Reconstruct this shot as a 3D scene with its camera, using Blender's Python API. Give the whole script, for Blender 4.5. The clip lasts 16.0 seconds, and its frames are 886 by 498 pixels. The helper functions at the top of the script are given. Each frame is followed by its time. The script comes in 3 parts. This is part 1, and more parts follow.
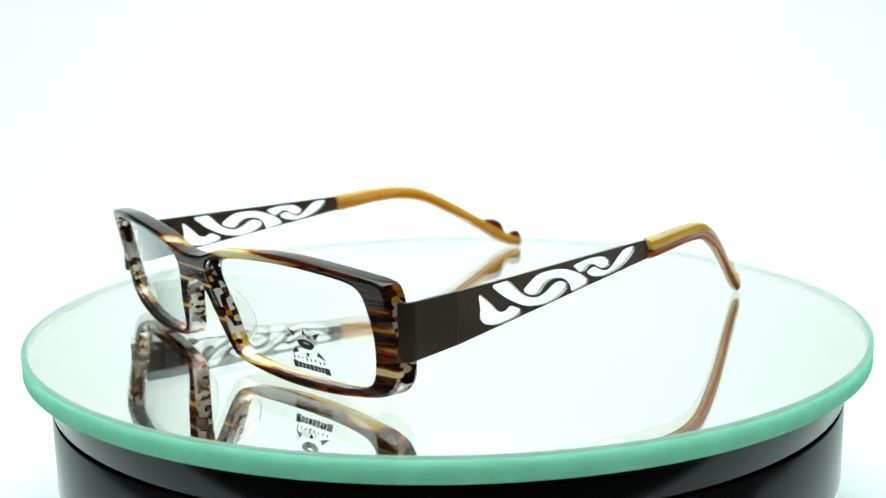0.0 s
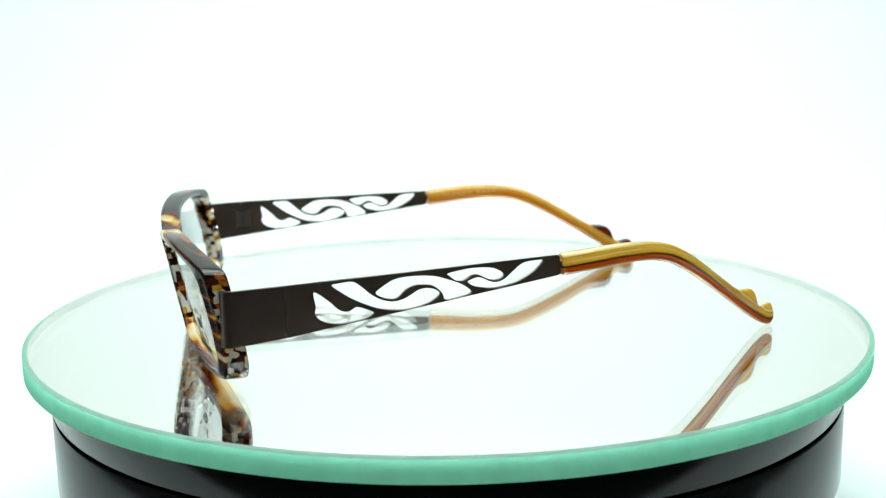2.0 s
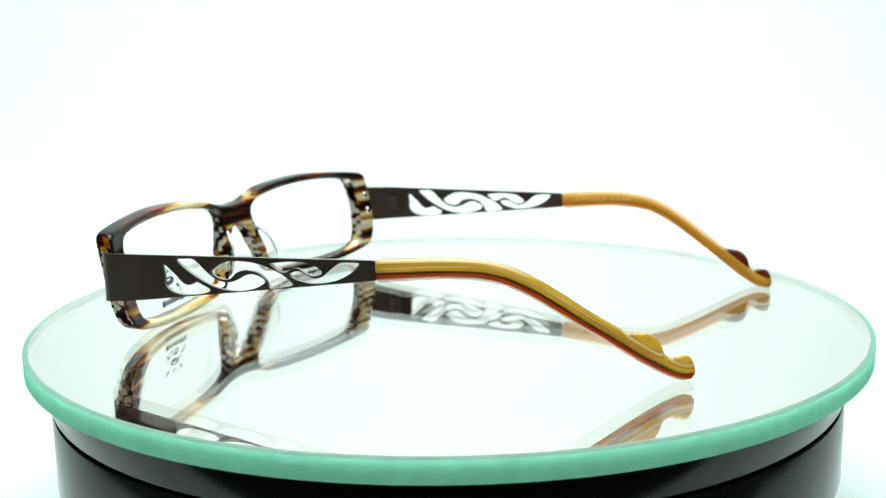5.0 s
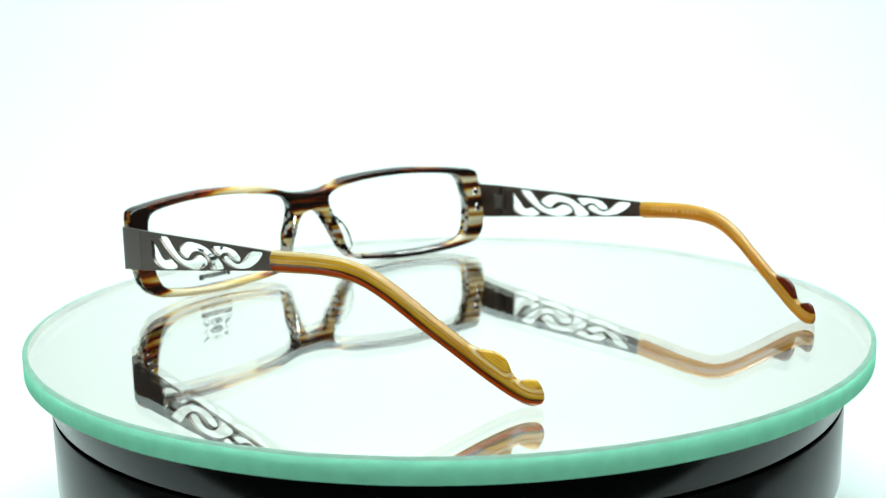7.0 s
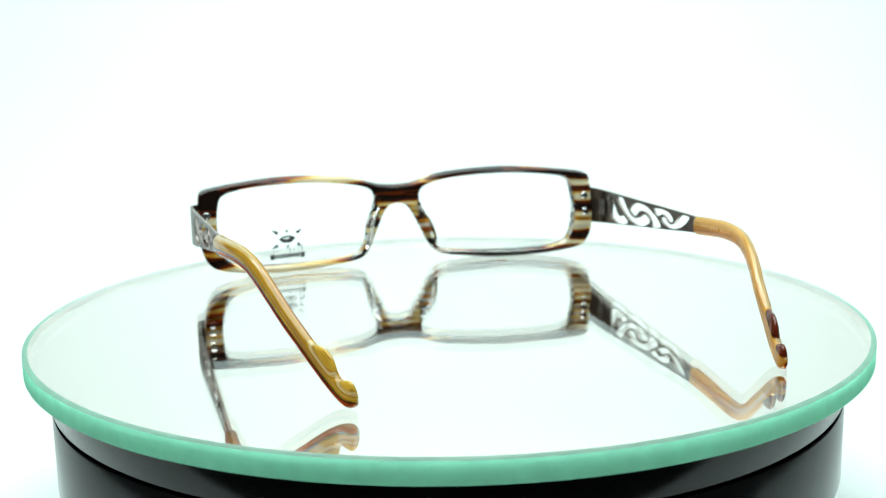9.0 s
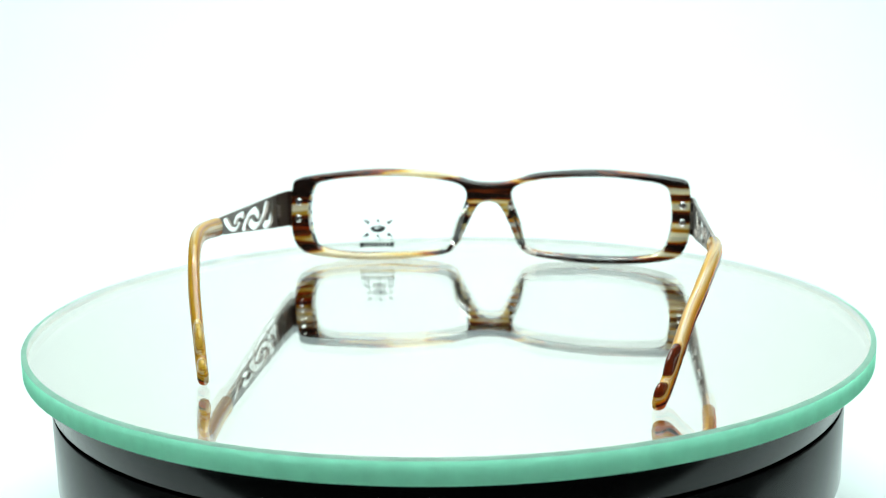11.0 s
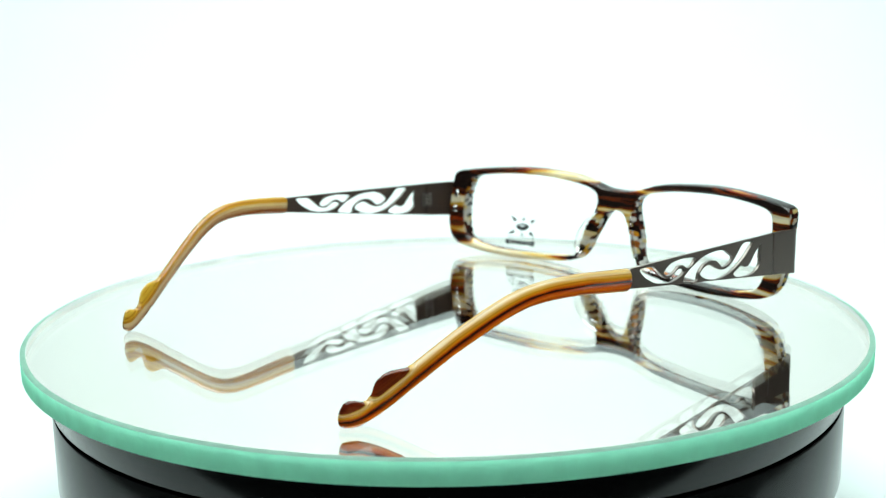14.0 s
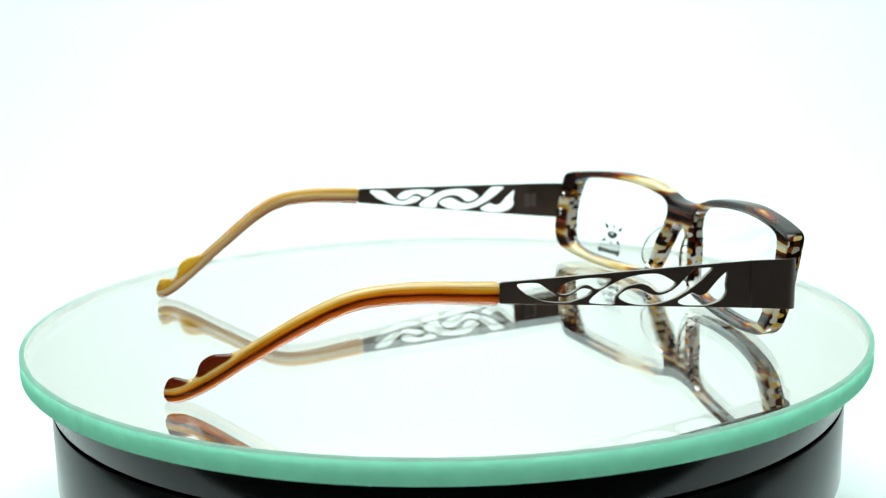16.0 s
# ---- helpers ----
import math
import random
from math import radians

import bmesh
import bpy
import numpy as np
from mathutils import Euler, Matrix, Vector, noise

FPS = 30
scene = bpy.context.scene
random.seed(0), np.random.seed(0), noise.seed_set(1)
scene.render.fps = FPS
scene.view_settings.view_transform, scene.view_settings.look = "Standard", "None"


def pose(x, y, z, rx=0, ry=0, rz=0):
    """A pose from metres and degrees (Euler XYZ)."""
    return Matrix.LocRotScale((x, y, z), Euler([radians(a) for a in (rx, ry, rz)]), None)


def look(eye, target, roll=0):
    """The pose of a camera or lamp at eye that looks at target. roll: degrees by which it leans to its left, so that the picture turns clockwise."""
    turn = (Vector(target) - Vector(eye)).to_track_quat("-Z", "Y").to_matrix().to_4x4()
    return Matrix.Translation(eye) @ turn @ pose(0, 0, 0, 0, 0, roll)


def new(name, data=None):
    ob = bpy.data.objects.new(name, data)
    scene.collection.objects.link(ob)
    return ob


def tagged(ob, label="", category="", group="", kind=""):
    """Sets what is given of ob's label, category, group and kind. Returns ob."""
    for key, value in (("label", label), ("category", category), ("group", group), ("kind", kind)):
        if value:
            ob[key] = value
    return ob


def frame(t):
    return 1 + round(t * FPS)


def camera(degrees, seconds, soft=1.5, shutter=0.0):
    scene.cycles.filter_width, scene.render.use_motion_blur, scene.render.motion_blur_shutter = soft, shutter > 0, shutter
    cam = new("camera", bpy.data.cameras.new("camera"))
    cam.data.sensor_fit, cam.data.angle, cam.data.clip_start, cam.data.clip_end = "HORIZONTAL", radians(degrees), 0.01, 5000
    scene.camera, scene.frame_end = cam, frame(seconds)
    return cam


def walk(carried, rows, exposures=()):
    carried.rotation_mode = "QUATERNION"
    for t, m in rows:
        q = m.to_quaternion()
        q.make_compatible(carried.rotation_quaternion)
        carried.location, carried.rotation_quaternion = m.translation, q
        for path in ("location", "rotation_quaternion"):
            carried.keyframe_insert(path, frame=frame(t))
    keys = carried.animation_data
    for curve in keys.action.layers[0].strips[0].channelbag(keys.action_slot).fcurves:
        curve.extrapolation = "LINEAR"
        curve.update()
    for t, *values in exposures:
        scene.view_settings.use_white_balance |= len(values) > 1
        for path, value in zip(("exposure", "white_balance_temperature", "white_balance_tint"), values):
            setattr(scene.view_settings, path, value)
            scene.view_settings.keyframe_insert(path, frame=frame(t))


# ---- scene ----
cam = camera(44.1, 16.0, soft=1.2)
MM = 0.001

# the camera stands still before the turntable, tilted slightly down
EYE = Vector((0.0, -0.2933, 0.0734))
AIM = Vector((-0.00217, 0.9817, -0.1903))
STAND = look(EYE, EYE + AIM, -0.98)
walk(cam, [(0, STAND), (16, STAND)], exposures=[(0, 0.06), (16, 0.06)])
cam.data.dof.use_dof = True
cam.data.dof.focus_distance = 0.243
cam.data.dof.aperture_fstop = 23

# ---- light: a white photo tent, a softbox above, an added backdrop fill, a dim room behind the camera ----
world = bpy.data.worlds.new("studio_air")
scene.world = world
world.use_nodes = True
world.node_tree.nodes["Background"].inputs[0].default_value = (0.9, 1.0, 0.98, 1)
world.node_tree.nodes["Background"].inputs[1].default_value = 0.02


def area_lamp(name, eye, target, sx, sy, watts, colour=(0.865, 1.0, 0.965)):
    data = bpy.data.lights.new(name, "AREA")
    data.shape, data.size, data.size_y, data.energy, data.color = "RECTANGLE", sx, sy, watts, colour
    ob = new(name, data)
    ob.matrix_world = look(eye, target)
    return ob


area_lamp("top_softbox", (0, -0.08, 0.93), (0, -0.08, 0), 1.15, 1.25, 22.4)
# no known source: added to brighten the upper paper that only the mirror shows
area_lamp("added_backdrop_fill", (0.0, 0.25, 0.92), (0, 0.80, 0.47), 1.1, 0.3, 9.0, (0.885, 1.0, 0.97))


# ---- materials ----
def material(name):
    m = bpy.data.materials.new(name)
    m.use_nodes = True
    nt = m.node_tree
    return m, nt, nt.nodes["Principled BSDF"]


def node(nt, kind, **props):
    n = nt.nodes.new(kind)
    for k, v in props.items():
        if k == "blend_type":
            n.blend_type = v
        elif k == "operation":
            n.operation = v
        elif k == "data_type":
            n.data_type = v
        elif k == "attribute_name":
            n.attribute_name = v
        elif k == "distance":
            n.distance = v
        elif k == "interpolation":
            n.color_ramp.interpolation = v
    return n


def ramp(nt, stops, interpolation="LINEAR"):
    n = node(nt, "ShaderNodeValToRGB", interpolation=interpolation)
    els = n.color_ramp.elements
    while len(els) < len(stops):
        els.new(0.5)
    for e, (p, c) in zip(els, stops):
        e.position, e.color = p, (*c, 1)
    return n


def bump_of(nt, height, bsdf, strength, dist):
    b = node(nt, "ShaderNodeBump")
    b.inputs["Strength"].default_value, b.inputs["Distance"].default_value = strength, dist
    nt.links.new(height, b.inputs["Height"])
    nt.links.new(b.outputs["Normal"], bsdf.inputs["Normal"])


def plain(name, colour, rough, metal=0.0, spread=0.08, scale=900.0, bump=0.0, coat=0.0):
    """A paint or metal with fine grain and slow drift of tone."""
    m, nt, b = material(name)
    tc = node(nt, "ShaderNodeTexCoord")
    fine = node(nt, "ShaderNodeTexNoise")
    fine.inputs["Scale"].default_value, fine.inputs["Detail"].default_value = scale, 4
    slow = node(nt, "ShaderNodeTexNoise")
    slow.inputs["Scale"].default_value = scale / 14
    nt.links.new(tc.outputs["Object"], fine.inputs["Vector"])
    nt.links.new(tc.outputs["Object"], slow.inputs["Vector"])
    add = node(nt, "ShaderNodeMath", operation="ADD")
    nt.links.new(fine.outputs["Fac"], add.inputs[0])
    nt.links.new(slow.outputs["Fac"], add.inputs[1])
    half = node(nt, "ShaderNodeMath", operation="MULTIPLY")
    half.inputs[1].default_value = 0.5
    nt.links.new(add.outputs[0], half.inputs[0])
    r = ramp(nt, [(0.3, [c * (1 - spread) for c in colour]), (0.7, [min(1, c * (1 + spread)) for c in colour])])
    nt.links.new(half.outputs[0], r.inputs[0])
    nt.links.new(r.outputs[0], b.inputs["Base Color"])
    rr = ramp(nt, [(0.3, [rough * 0.85] * 3), (0.7, [min(1, rough * 1.2)] * 3)])
    nt.links.new(half.outputs[0], rr.inputs[0])
    nt.links.new(rr.outputs[0], b.inputs["Roughness"])
    b.inputs["Metallic"].default_value = metal
    b.inputs["Coat Weight"].default_value = coat
    if bump:
        bump_of(nt, fine.outputs["Fac"], b, 0.4, bump)
    return m


def acetate(name, cells, stops, faces, wobble, clear_above, clear=0.55):
    """Laminated acetate: long streaks of brown, amber and cream, cut in blocks across the sheet. cells: streaks per metre along, through and up."""
    m, nt, b = material(name)
    at = node(nt, "ShaderNodeAttribute", attribute_name="grain")
    warp = node(nt, "ShaderNodeTexNoise")
    warp.inputs["Scale"].default_value = 130
    nt.links.new(at.outputs["Vector"], warp.inputs["Vector"])
    cen = node(nt, "ShaderNodeVectorMath", operation="MULTIPLY_ADD")
    cen.inputs[1].default_value = (wobble * 8, wobble, wobble)
    cen.inputs[2].default_value = (-wobble * 4, -wobble / 2, -wobble / 2)
    nt.links.new(warp.outputs["Color"], cen.inputs[0])
    add = node(nt, "ShaderNodeVectorMath", operation="ADD")
    nt.links.new(at.outputs["Vector"], add.inputs[0])
    nt.links.new(cen.outputs[0], add.inputs[1])
    mul = node(nt, "ShaderNodeVectorMath", operation="MULTIPLY")
    mul.inputs[1].default_value = cells
    nt.links.new(add.outputs[0], mul.inputs[0])
    vor = node(nt, "ShaderNodeTexVoronoi", distance="EUCLIDEAN")
    vor.inputs["Scale"].default_value, vor.inputs["Randomness"].default_value = 1.0, 0.6
    nt.links.new(mul.outputs[0], vor.inputs["Vector"])
    sep = node(nt, "ShaderNodeSeparateColor")
    nt.links.new(vor.outputs["Color"], sep.inputs[0])
    # fine threads inside each streak
    thin = node(nt, "ShaderNodeTexNoise")
    thin.inputs["Scale"].default_value, thin.inputs["Detail"].default_value = 1.0, 3
    mul2 = node(nt, "ShaderNodeVectorMath", operation="MULTIPLY")
    mul2.inputs[1].default_value = (cells[0] * 2.5, cells[1] * 1.5, cells[2] * 3)
    nt.links.new(at.outputs["Vector"], mul2.inputs[0])
    nt.links.new(mul2.outputs[0], thin.inputs["Vector"])
    mix = node(nt, "ShaderNodeMath", operation="MULTIPLY_ADD")
    mix.inputs[1].default_value = 0.10
    nt.links.new(thin.outputs["Fac"], mix.inputs[0])
    off = node(nt, "ShaderNodeMath", operation="SUBTRACT")
    off.inputs[1].default_value = 0.05
    nt.links.new(sep.outputs[0], off.inputs[0])
    nt.links.new(off.outputs[0], mix.inputs[2])
    sepg = node(nt, "ShaderNodeSeparateXYZ")
    nt.links.new(at.outputs["Vector"], sepg.inputs[0])
    deep = node(nt, "ShaderNodeMath", operation="ABSOLUTE")
    nt.links.new(sepg.outputs[1], deep.inputs[0])
    skin = node(nt, "ShaderNodeMapRange")
    for k, v in (("From Min", 0.0018), ("From Max", 0.0022), ("To Min", 0.0), ("To Max", 1.0)):
        skin.inputs[k].default_value = v
    nt.links.new(deep.outputs[0], skin.inputs["Value"])
    # the sheet's long side shows streaks on the upper and lower rim as well; its cut shows blocks beside the nose
    tc = node(nt, "ShaderNodeTexCoord")
    sepn = node(nt, "ShaderNodeSeparateXYZ")
    nt.links.new(tc.outputs["Normal"], sepn.inputs[0])
    flat = node(nt, "ShaderNodeMath", operation="ABSOLUTE")
    nt.links.new(sepn.outputs[2], flat.inputs[0])
    lying = node(nt, "ShaderNodeMapRange")
    for k, v in (("From Min", 0.6), ("From Max", 0.8), ("To Min", 0.0), ("To Max", 1.0)):
        lying.inputs[k].default_value = v
    nt.links.new(flat.outputs[0], lying.inputs["Value"])
    either = node(nt, "ShaderNodeMath", operation="MAXIMUM")
    nt.links.new(skin.outputs[0], either.inputs[0])
    nt.links.new(lying.outputs[0], either.inputs[1])
    across = node(nt, "ShaderNodeMath", operation="ABSOLUTE")
    nt.links.new(sepg.outputs[0], across.inputs[0])
    away = node(nt, "ShaderNodeMath", operation="COMPARE")
    away.inputs[1].default_value, away.inputs[2].default_value = 0.0115, 0.0048
    nt.links.new(across.outputs[0], away.inputs[0])
    under = node(nt, "ShaderNodeMath", operation="LESS_THAN")
    under.inputs[1].default_value = 0.0195
    nt.links.new(sepg.outputs[2], under.inputs[0])
    nose = node(nt, "ShaderNodeMath", operation="MULTIPLY")
    nt.links.new(away.outputs[0], nose.inputs[0])
    nt.links.new(under.outputs[0], nose.inputs[1])
    rear = node(nt, "ShaderNodeMath", operation="LESS_THAN")
    rear.inputs[1].default_value = 0.0005
    nt.links.new(sepg.outputs[1], rear.inputs[0])
    nose_rear = node(nt, "ShaderNodeMath", operation="MULTIPLY")
    nt.links.new(nose.outputs[0], nose_rear.inputs[0])
    nt.links.new(rear.outputs[0], nose_rear.inputs[1])
    shown = node(nt, "ShaderNodeMath", operation="SUBTRACT")
    shown.use_clamp = True
    nt.links.new(either.outputs[0], shown.inputs[0])
    nt.links.new(nose_rear.outputs[0], shown.inputs[1])
    # fewer clear blocks towards the sheet's upper edge
    upper = node(nt, "ShaderNodeMapRange")
    for k, v in (("From Min", 0.0145), ("From Max", 0.0215), ("To Min", 0.0), ("To Max", 0.21)):
        upper.inputs[k].default_value = v
    nt.links.new(sepg.outputs[2], upper.inputs["Value"])
    blocks = node(nt, "ShaderNodeMath", operation="SUBTRACT")
    nt.links.new(mix.outputs[0], blocks.inputs[0])
    nt.links.new(upper.outputs[0], blocks.inputs[1])
    r_side = ramp(nt, stops)
    nt.links.new(blocks.outputs[0], r_side.inputs[0])
    flow = node(nt, "ShaderNodeTexNoise")
    flow.inputs["Scale"].default_value, flow.inputs["Detail"].default_value = 1.0, 1.2
    mul3 = node(nt, "ShaderNodeVectorMath", operation="MULTIPLY")
    mul3.inputs[1].default_value = (19, 130, 310)
    nt.links.new(add.outputs[0], mul3.inputs[0])
    nt.links.new(mul3.outputs[0], flow.inputs["Vector"])
    spread = node(nt, "ShaderNodeMath", operation="MULTIPLY_ADD")
    spread.inputs[1].default_value, spread.inputs[2].default_value = 3.4, -1.22
    nt.links.new(flow.outputs["Fac"], spread.inputs[0])
    # a golden stretch of the sheet under the wearer's left lens
    east = node(nt, "ShaderNodeMapRange")
    low = node(nt, "ShaderNodeMapRange")
    for rng, a, c, d, e in ((east, 0.008, 0.026, 0.0, 0.2), (low, 0.003, 0.008, 1.0, 0.0)):
        for k, v in (("From Min", a), ("From Max", c), ("To Min", d), ("To Max", e)):
            rng.inputs[k].default_value = v
    nt.links.new(sepg.outputs[0], east.inputs["Value"])
    nt.links.new(sepg.outputs[2], low.inputs["Value"])
    richer = node(nt, "ShaderNodeMath", operation="MULTIPLY_ADD")
    nt.links.new(east.outputs[0], richer.inputs[0])
    nt.links.new(low.outputs[0], richer.inputs[1])
    # the sheet's upper edge is browner
    brow = node(nt, "ShaderNodeMapRange")
    for k, v in (("From Min", 0.0228), ("From Max", 0.0262), ("To Min", 0.0), ("To Max", 0.20)):
        brow.inputs[k].default_value = v
    nt.links.new(sepg.outputs[2], brow.inputs["Value"])
    browner = node(nt, "ShaderNodeMath", operation="SUBTRACT")
    nt.links.new(spread.outputs[0], browner.inputs[0])
    nt.links.new(brow.outputs[0], browner.inputs[1])
    # and so is its front layer
    fore = node(nt, "ShaderNodeMapRange")
    for k, v in (("From Min", 0.0004), ("From Max", 0.0022), ("To Min", 0.0), ("To Max", 0.04)):
        fore.inputs[k].default_value = v
    nt.links.new(sepg.outputs[1], fore.inputs["Value"])
    darker = node(nt, "ShaderNodeMath", operation="SUBTRACT")
    nt.links.new(browner.outputs[0], darker.inputs[0])
    nt.links.new(fore.outputs[0], darker.inputs[1])
    nt.links.new(darker.outputs[0], richer.inputs[2])
    r_face = ramp(nt, faces)
    nt.links.new(richer.outputs[0], r_face.inputs[0])
    r = node(nt, "ShaderNodeMix", data_type="RGBA")
    nt.links.new(shown.outputs[0], r.inputs["Factor"])
    nt.links.new(r_side.outputs[0], r.inputs["A"])
    nt.links.new(r_face.outputs[0], r.inputs["B"])
    nt.links.new(r.outputs["Result"], b.inputs["Base Color"])
    tr = ramp(nt, [(clear_above - 0.04, (0.08,) * 3), (clear_above + 0.04, (clear,) * 3)])
    nt.links.new(blocks.outputs[0], tr.inputs[0])
    nt.links.new(tr.outputs[0], b.inputs["Transmission Weight"])
    b.inputs["Roughness"].default_value = 0.06
    b.inputs["IOR"].default_value = 1.54
    return m


FRAME_ACETATE = acetate("streaked_acetate", (40, 600, 760), [
    (0.0, (0.008, 0.003, 0.002)), (0.30, (0.020, 0.005, 0.003)), (0.36, (0.10, 0.014, 0.004)), (0.43, (0.03, 0.007, 0.003)), (0.47, (0.22, 0.03, 0.005)),
    (0.52, (0.70, 0.26, 0.015)), (0.56, (0.86, 0.56, 0.07)), (0.60, (0.92, 0.80, 0.45)), (0.65, (0.96, 0.94, 0.86)), (1.0, (0.97, 0.96, 0.93))], [
    (0.0, (0.016, 0.008, 0.006)), (0.26, (0.026, 0.010, 0.006)), (0.33, (0.12, 0.024, 0.006)), (0.38, (0.20, 0.034, 0.007)), (0.42, (0.014, 0.005, 0.003)),
    (0.51, (0.06, 0.010, 0.003)), (0.57, (0.46, 0.046, 0.005)), (0.62, (0.12, 0.024, 0.005)), (0.67, (0.66, 0.20, 0.012)), (0.73, (0.80, 0.46, 0.05)), (0.80, (0.90, 0.70, 0.24)), (0.90, (0.95, 0.88, 0.62))], 0.0010, 0.58, 0.42)


def ear_piece(name, outer, inner, climb=0.0):
    """Acetate laminated in bands that run along the ear piece; the outer and the inner sheet differ. The palest bands
    also hold painted highlight. Bands by height, -2.4 mm to 4.8 mm.
    """
    m, nt, b = material(name)
    at = node(nt, "ShaderNodeAttribute", attribute_name="grain")
    stretch = node(nt, "ShaderNodeVectorMath", operation="MULTIPLY")
    stretch.inputs[1].default_value = (60, 500, 900)
    nt.links.new(at.outputs["Vector"], stretch.inputs[0])
    drift = node(nt, "ShaderNodeTexNoise")
    drift.inputs["Scale"].default_value, drift.inputs["Detail"].default_value = 1.0, 3
    nt.links.new(stretch.outputs[0], drift.inputs["Vector"])
    sep = node(nt, "ShaderNodeSeparateXYZ")
    nt.links.new(at.outputs["Vector"], sep.inputs[0])
    h = node(nt, "ShaderNodeMath", operation="MULTIPLY_ADD")
    h.inputs[1].default_value, h.inputs[2].default_value = 1000 / 7.2, 2.4 / 7.2 - 0.05
    nt.links.new(sep.outputs[2], h.inputs[0])
    h2 = node(nt, "ShaderNodeMath", operation="MULTIPLY_ADD")
    h2.inputs[1].default_value = 0.10
    nt.links.new(drift.outputs["Fac"], h2.inputs[0])
    nt.links.new(h.outputs[0], h2.inputs[2])
    ra, rb = ramp(nt, outer), ramp(nt, inner)
    # where the ear piece bends down its bands lie higher
    late = node(nt, "ShaderNodeMapRange")
    for k, v in (("From Min", 0.016), ("From Max", 0.036), ("To Min", 0.0), ("To Max", climb)):
        late.inputs[k].default_value = v
    nt.links.new(sep.outputs[0], late.inputs["Value"])
    h3 = node(nt, "ShaderNodeMath", operation="SUBTRACT")
    nt.links.new(h2.outputs[0], h3.inputs[0])
    nt.links.new(late.outputs[0], h3.inputs[1])
    nt.links.new(h3.outputs[0], ra.inputs[0])
    nt.links.new(h2.outputs[0], rb.inputs[0])
    side = node(nt, "ShaderNodeMath", operation="MULTIPLY_ADD")
    side.inputs[1].default_value, side.inputs[2].default_value = 2500, 0.9
    side.use_clamp = True
    nt.links.new(sep.outputs[1], side.inputs[0])
    mix = node(nt, "ShaderNodeMix", data_type="RGBA")
    nt.links.new(side.outputs[0], mix.inputs["Factor"])
    nt.links.new(rb.outputs[0], mix.inputs["A"])
    nt.links.new(ra.outputs[0], mix.inputs["B"])
    thread_at = node(nt, "ShaderNodeVectorMath", operation="MULTIPLY")
    thread_at.inputs[1].default_value = (25, 900, 2600)
    nt.links.new(at.outputs["Vector"], thread_at.inputs[0])
    thread = node(nt, "ShaderNodeTexNoise")
    thread.inputs["Scale"].default_value, thread.inputs["Detail"].default_value = 1.0, 2
    nt.links.new(thread_at.outputs[0], thread.inputs["Vector"])
    tone = ramp(nt, [(0.35, (0.55, 0.36, 0.22)), (0.5, (0.95, 0.95, 0.95)), (0.68, (1.0, 1.0, 1.0))])
    nt.links.new(thread.outputs["Fac"], tone.inputs[0])
    toned = node(nt, "ShaderNodeMix", data_type="RGBA", blend_type="MULTIPLY")
    toned.inputs["Factor"].default_value = 0.8
    nt.links.new(mix.outputs["Result"], toned.inputs["A"])
    nt.links.new(tone.outputs[0], toned.inputs["B"])
    nt.links.new(toned.outputs["Result"], b.inputs["Base Color"])
    b.inputs["Transmission Weight"].default_value = 0.35
    b.inputs["Roughness"].default_value = 0.06
    b.inputs["IOR"].default_value = 1.58
    b.inputs["Coat Weight"].default_value, b.inputs["Coat Roughness"].default_value, b.inputs["Coat IOR"].default_value = 0.25, 0.03, 1.5
    return m


GOLD, OLIVE, RED, DARK, ORANGE, CREAM = (0.83, 0.49, 0.035), (0.20, 0.13, 0.01), (0.58, 0.055, 0.004), (0.035, 0.006, 0.002), (0.92, 0.21, 0.004), (0.93, 0.74, 0.30)
PALE = (0.96, 0.84, 0.50)
KNOB = (0.16, 0.022, 0.006)
RUST, AMBER = (0.55, 0.075, 0.005), (0.90, 0.34, 0.012)
# cream and pale stops: acetate bands, and gloss painted along the top and middle
TIPS = {
    1: ear_piece("gold_over_red_acetate", [(0.02, (0.48, 0.32, 0.15)), (0.07, (0.42, 0.22, 0.07)), (0.11, (0.62, 0.090, 0.006)), (0.215, (0.60, 0.070, 0.005)), (0.245, DARK), (0.28, OLIVE), (0.32, GOLD), (0.40, (0.86, 0.55, 0.05)), (0.43, CREAM), (0.46, GOLD), (0.53, (0.70, 0.40, 0.03)), (0.58, CREAM), (0.64, PALE), (0.72, CREAM), (0.80, (0.88, 0.60, 0.08))],
                 [(0.05, (0.28, 0.09, 0.03)), (0.15, (0.42, 0.19, 0.07)), (0.24, (0.74, 0.58, 0.36)), (0.34, PALE), (0.43, PALE), (0.49, GOLD), (0.56, (0.55, 0.24, 0.04)), (0.64, GOLD), (0.8, (0.80, 0.52, 0.05))], 0.07),
    -1: ear_piece("orange_and_dark_acetate", [(0.0, (0.60, 0.36, 0.10)), (0.05, (0.45, 0.18, 0.04)), (0.10, RUST), (0.16, ORANGE), (0.21, (0.80, 0.14, 0.005)), (0.27, RUST), (0.31, DARK), (0.345, DARK), (0.37, RUST), (0.43, AMBER), (0.47, GOLD), (0.52, (0.92, 0.62, 0.16)), (0.58, PALE), (0.66, (0.92, 0.64, 0.18)), (0.72, KNOB), (0.9, KNOB)],
                  [(0.05, (0.80, 0.52, 0.14)), (0.15, (0.78, 0.40, 0.07)), (0.24, (0.88, 0.46, 0.06)), (0.34, GOLD), (0.46, (0.93, 0.58, 0.14)), (0.58, (0.92, 0.56, 0.10)), (0.66, GOLD), (0.74, KNOB)], 0.015)}

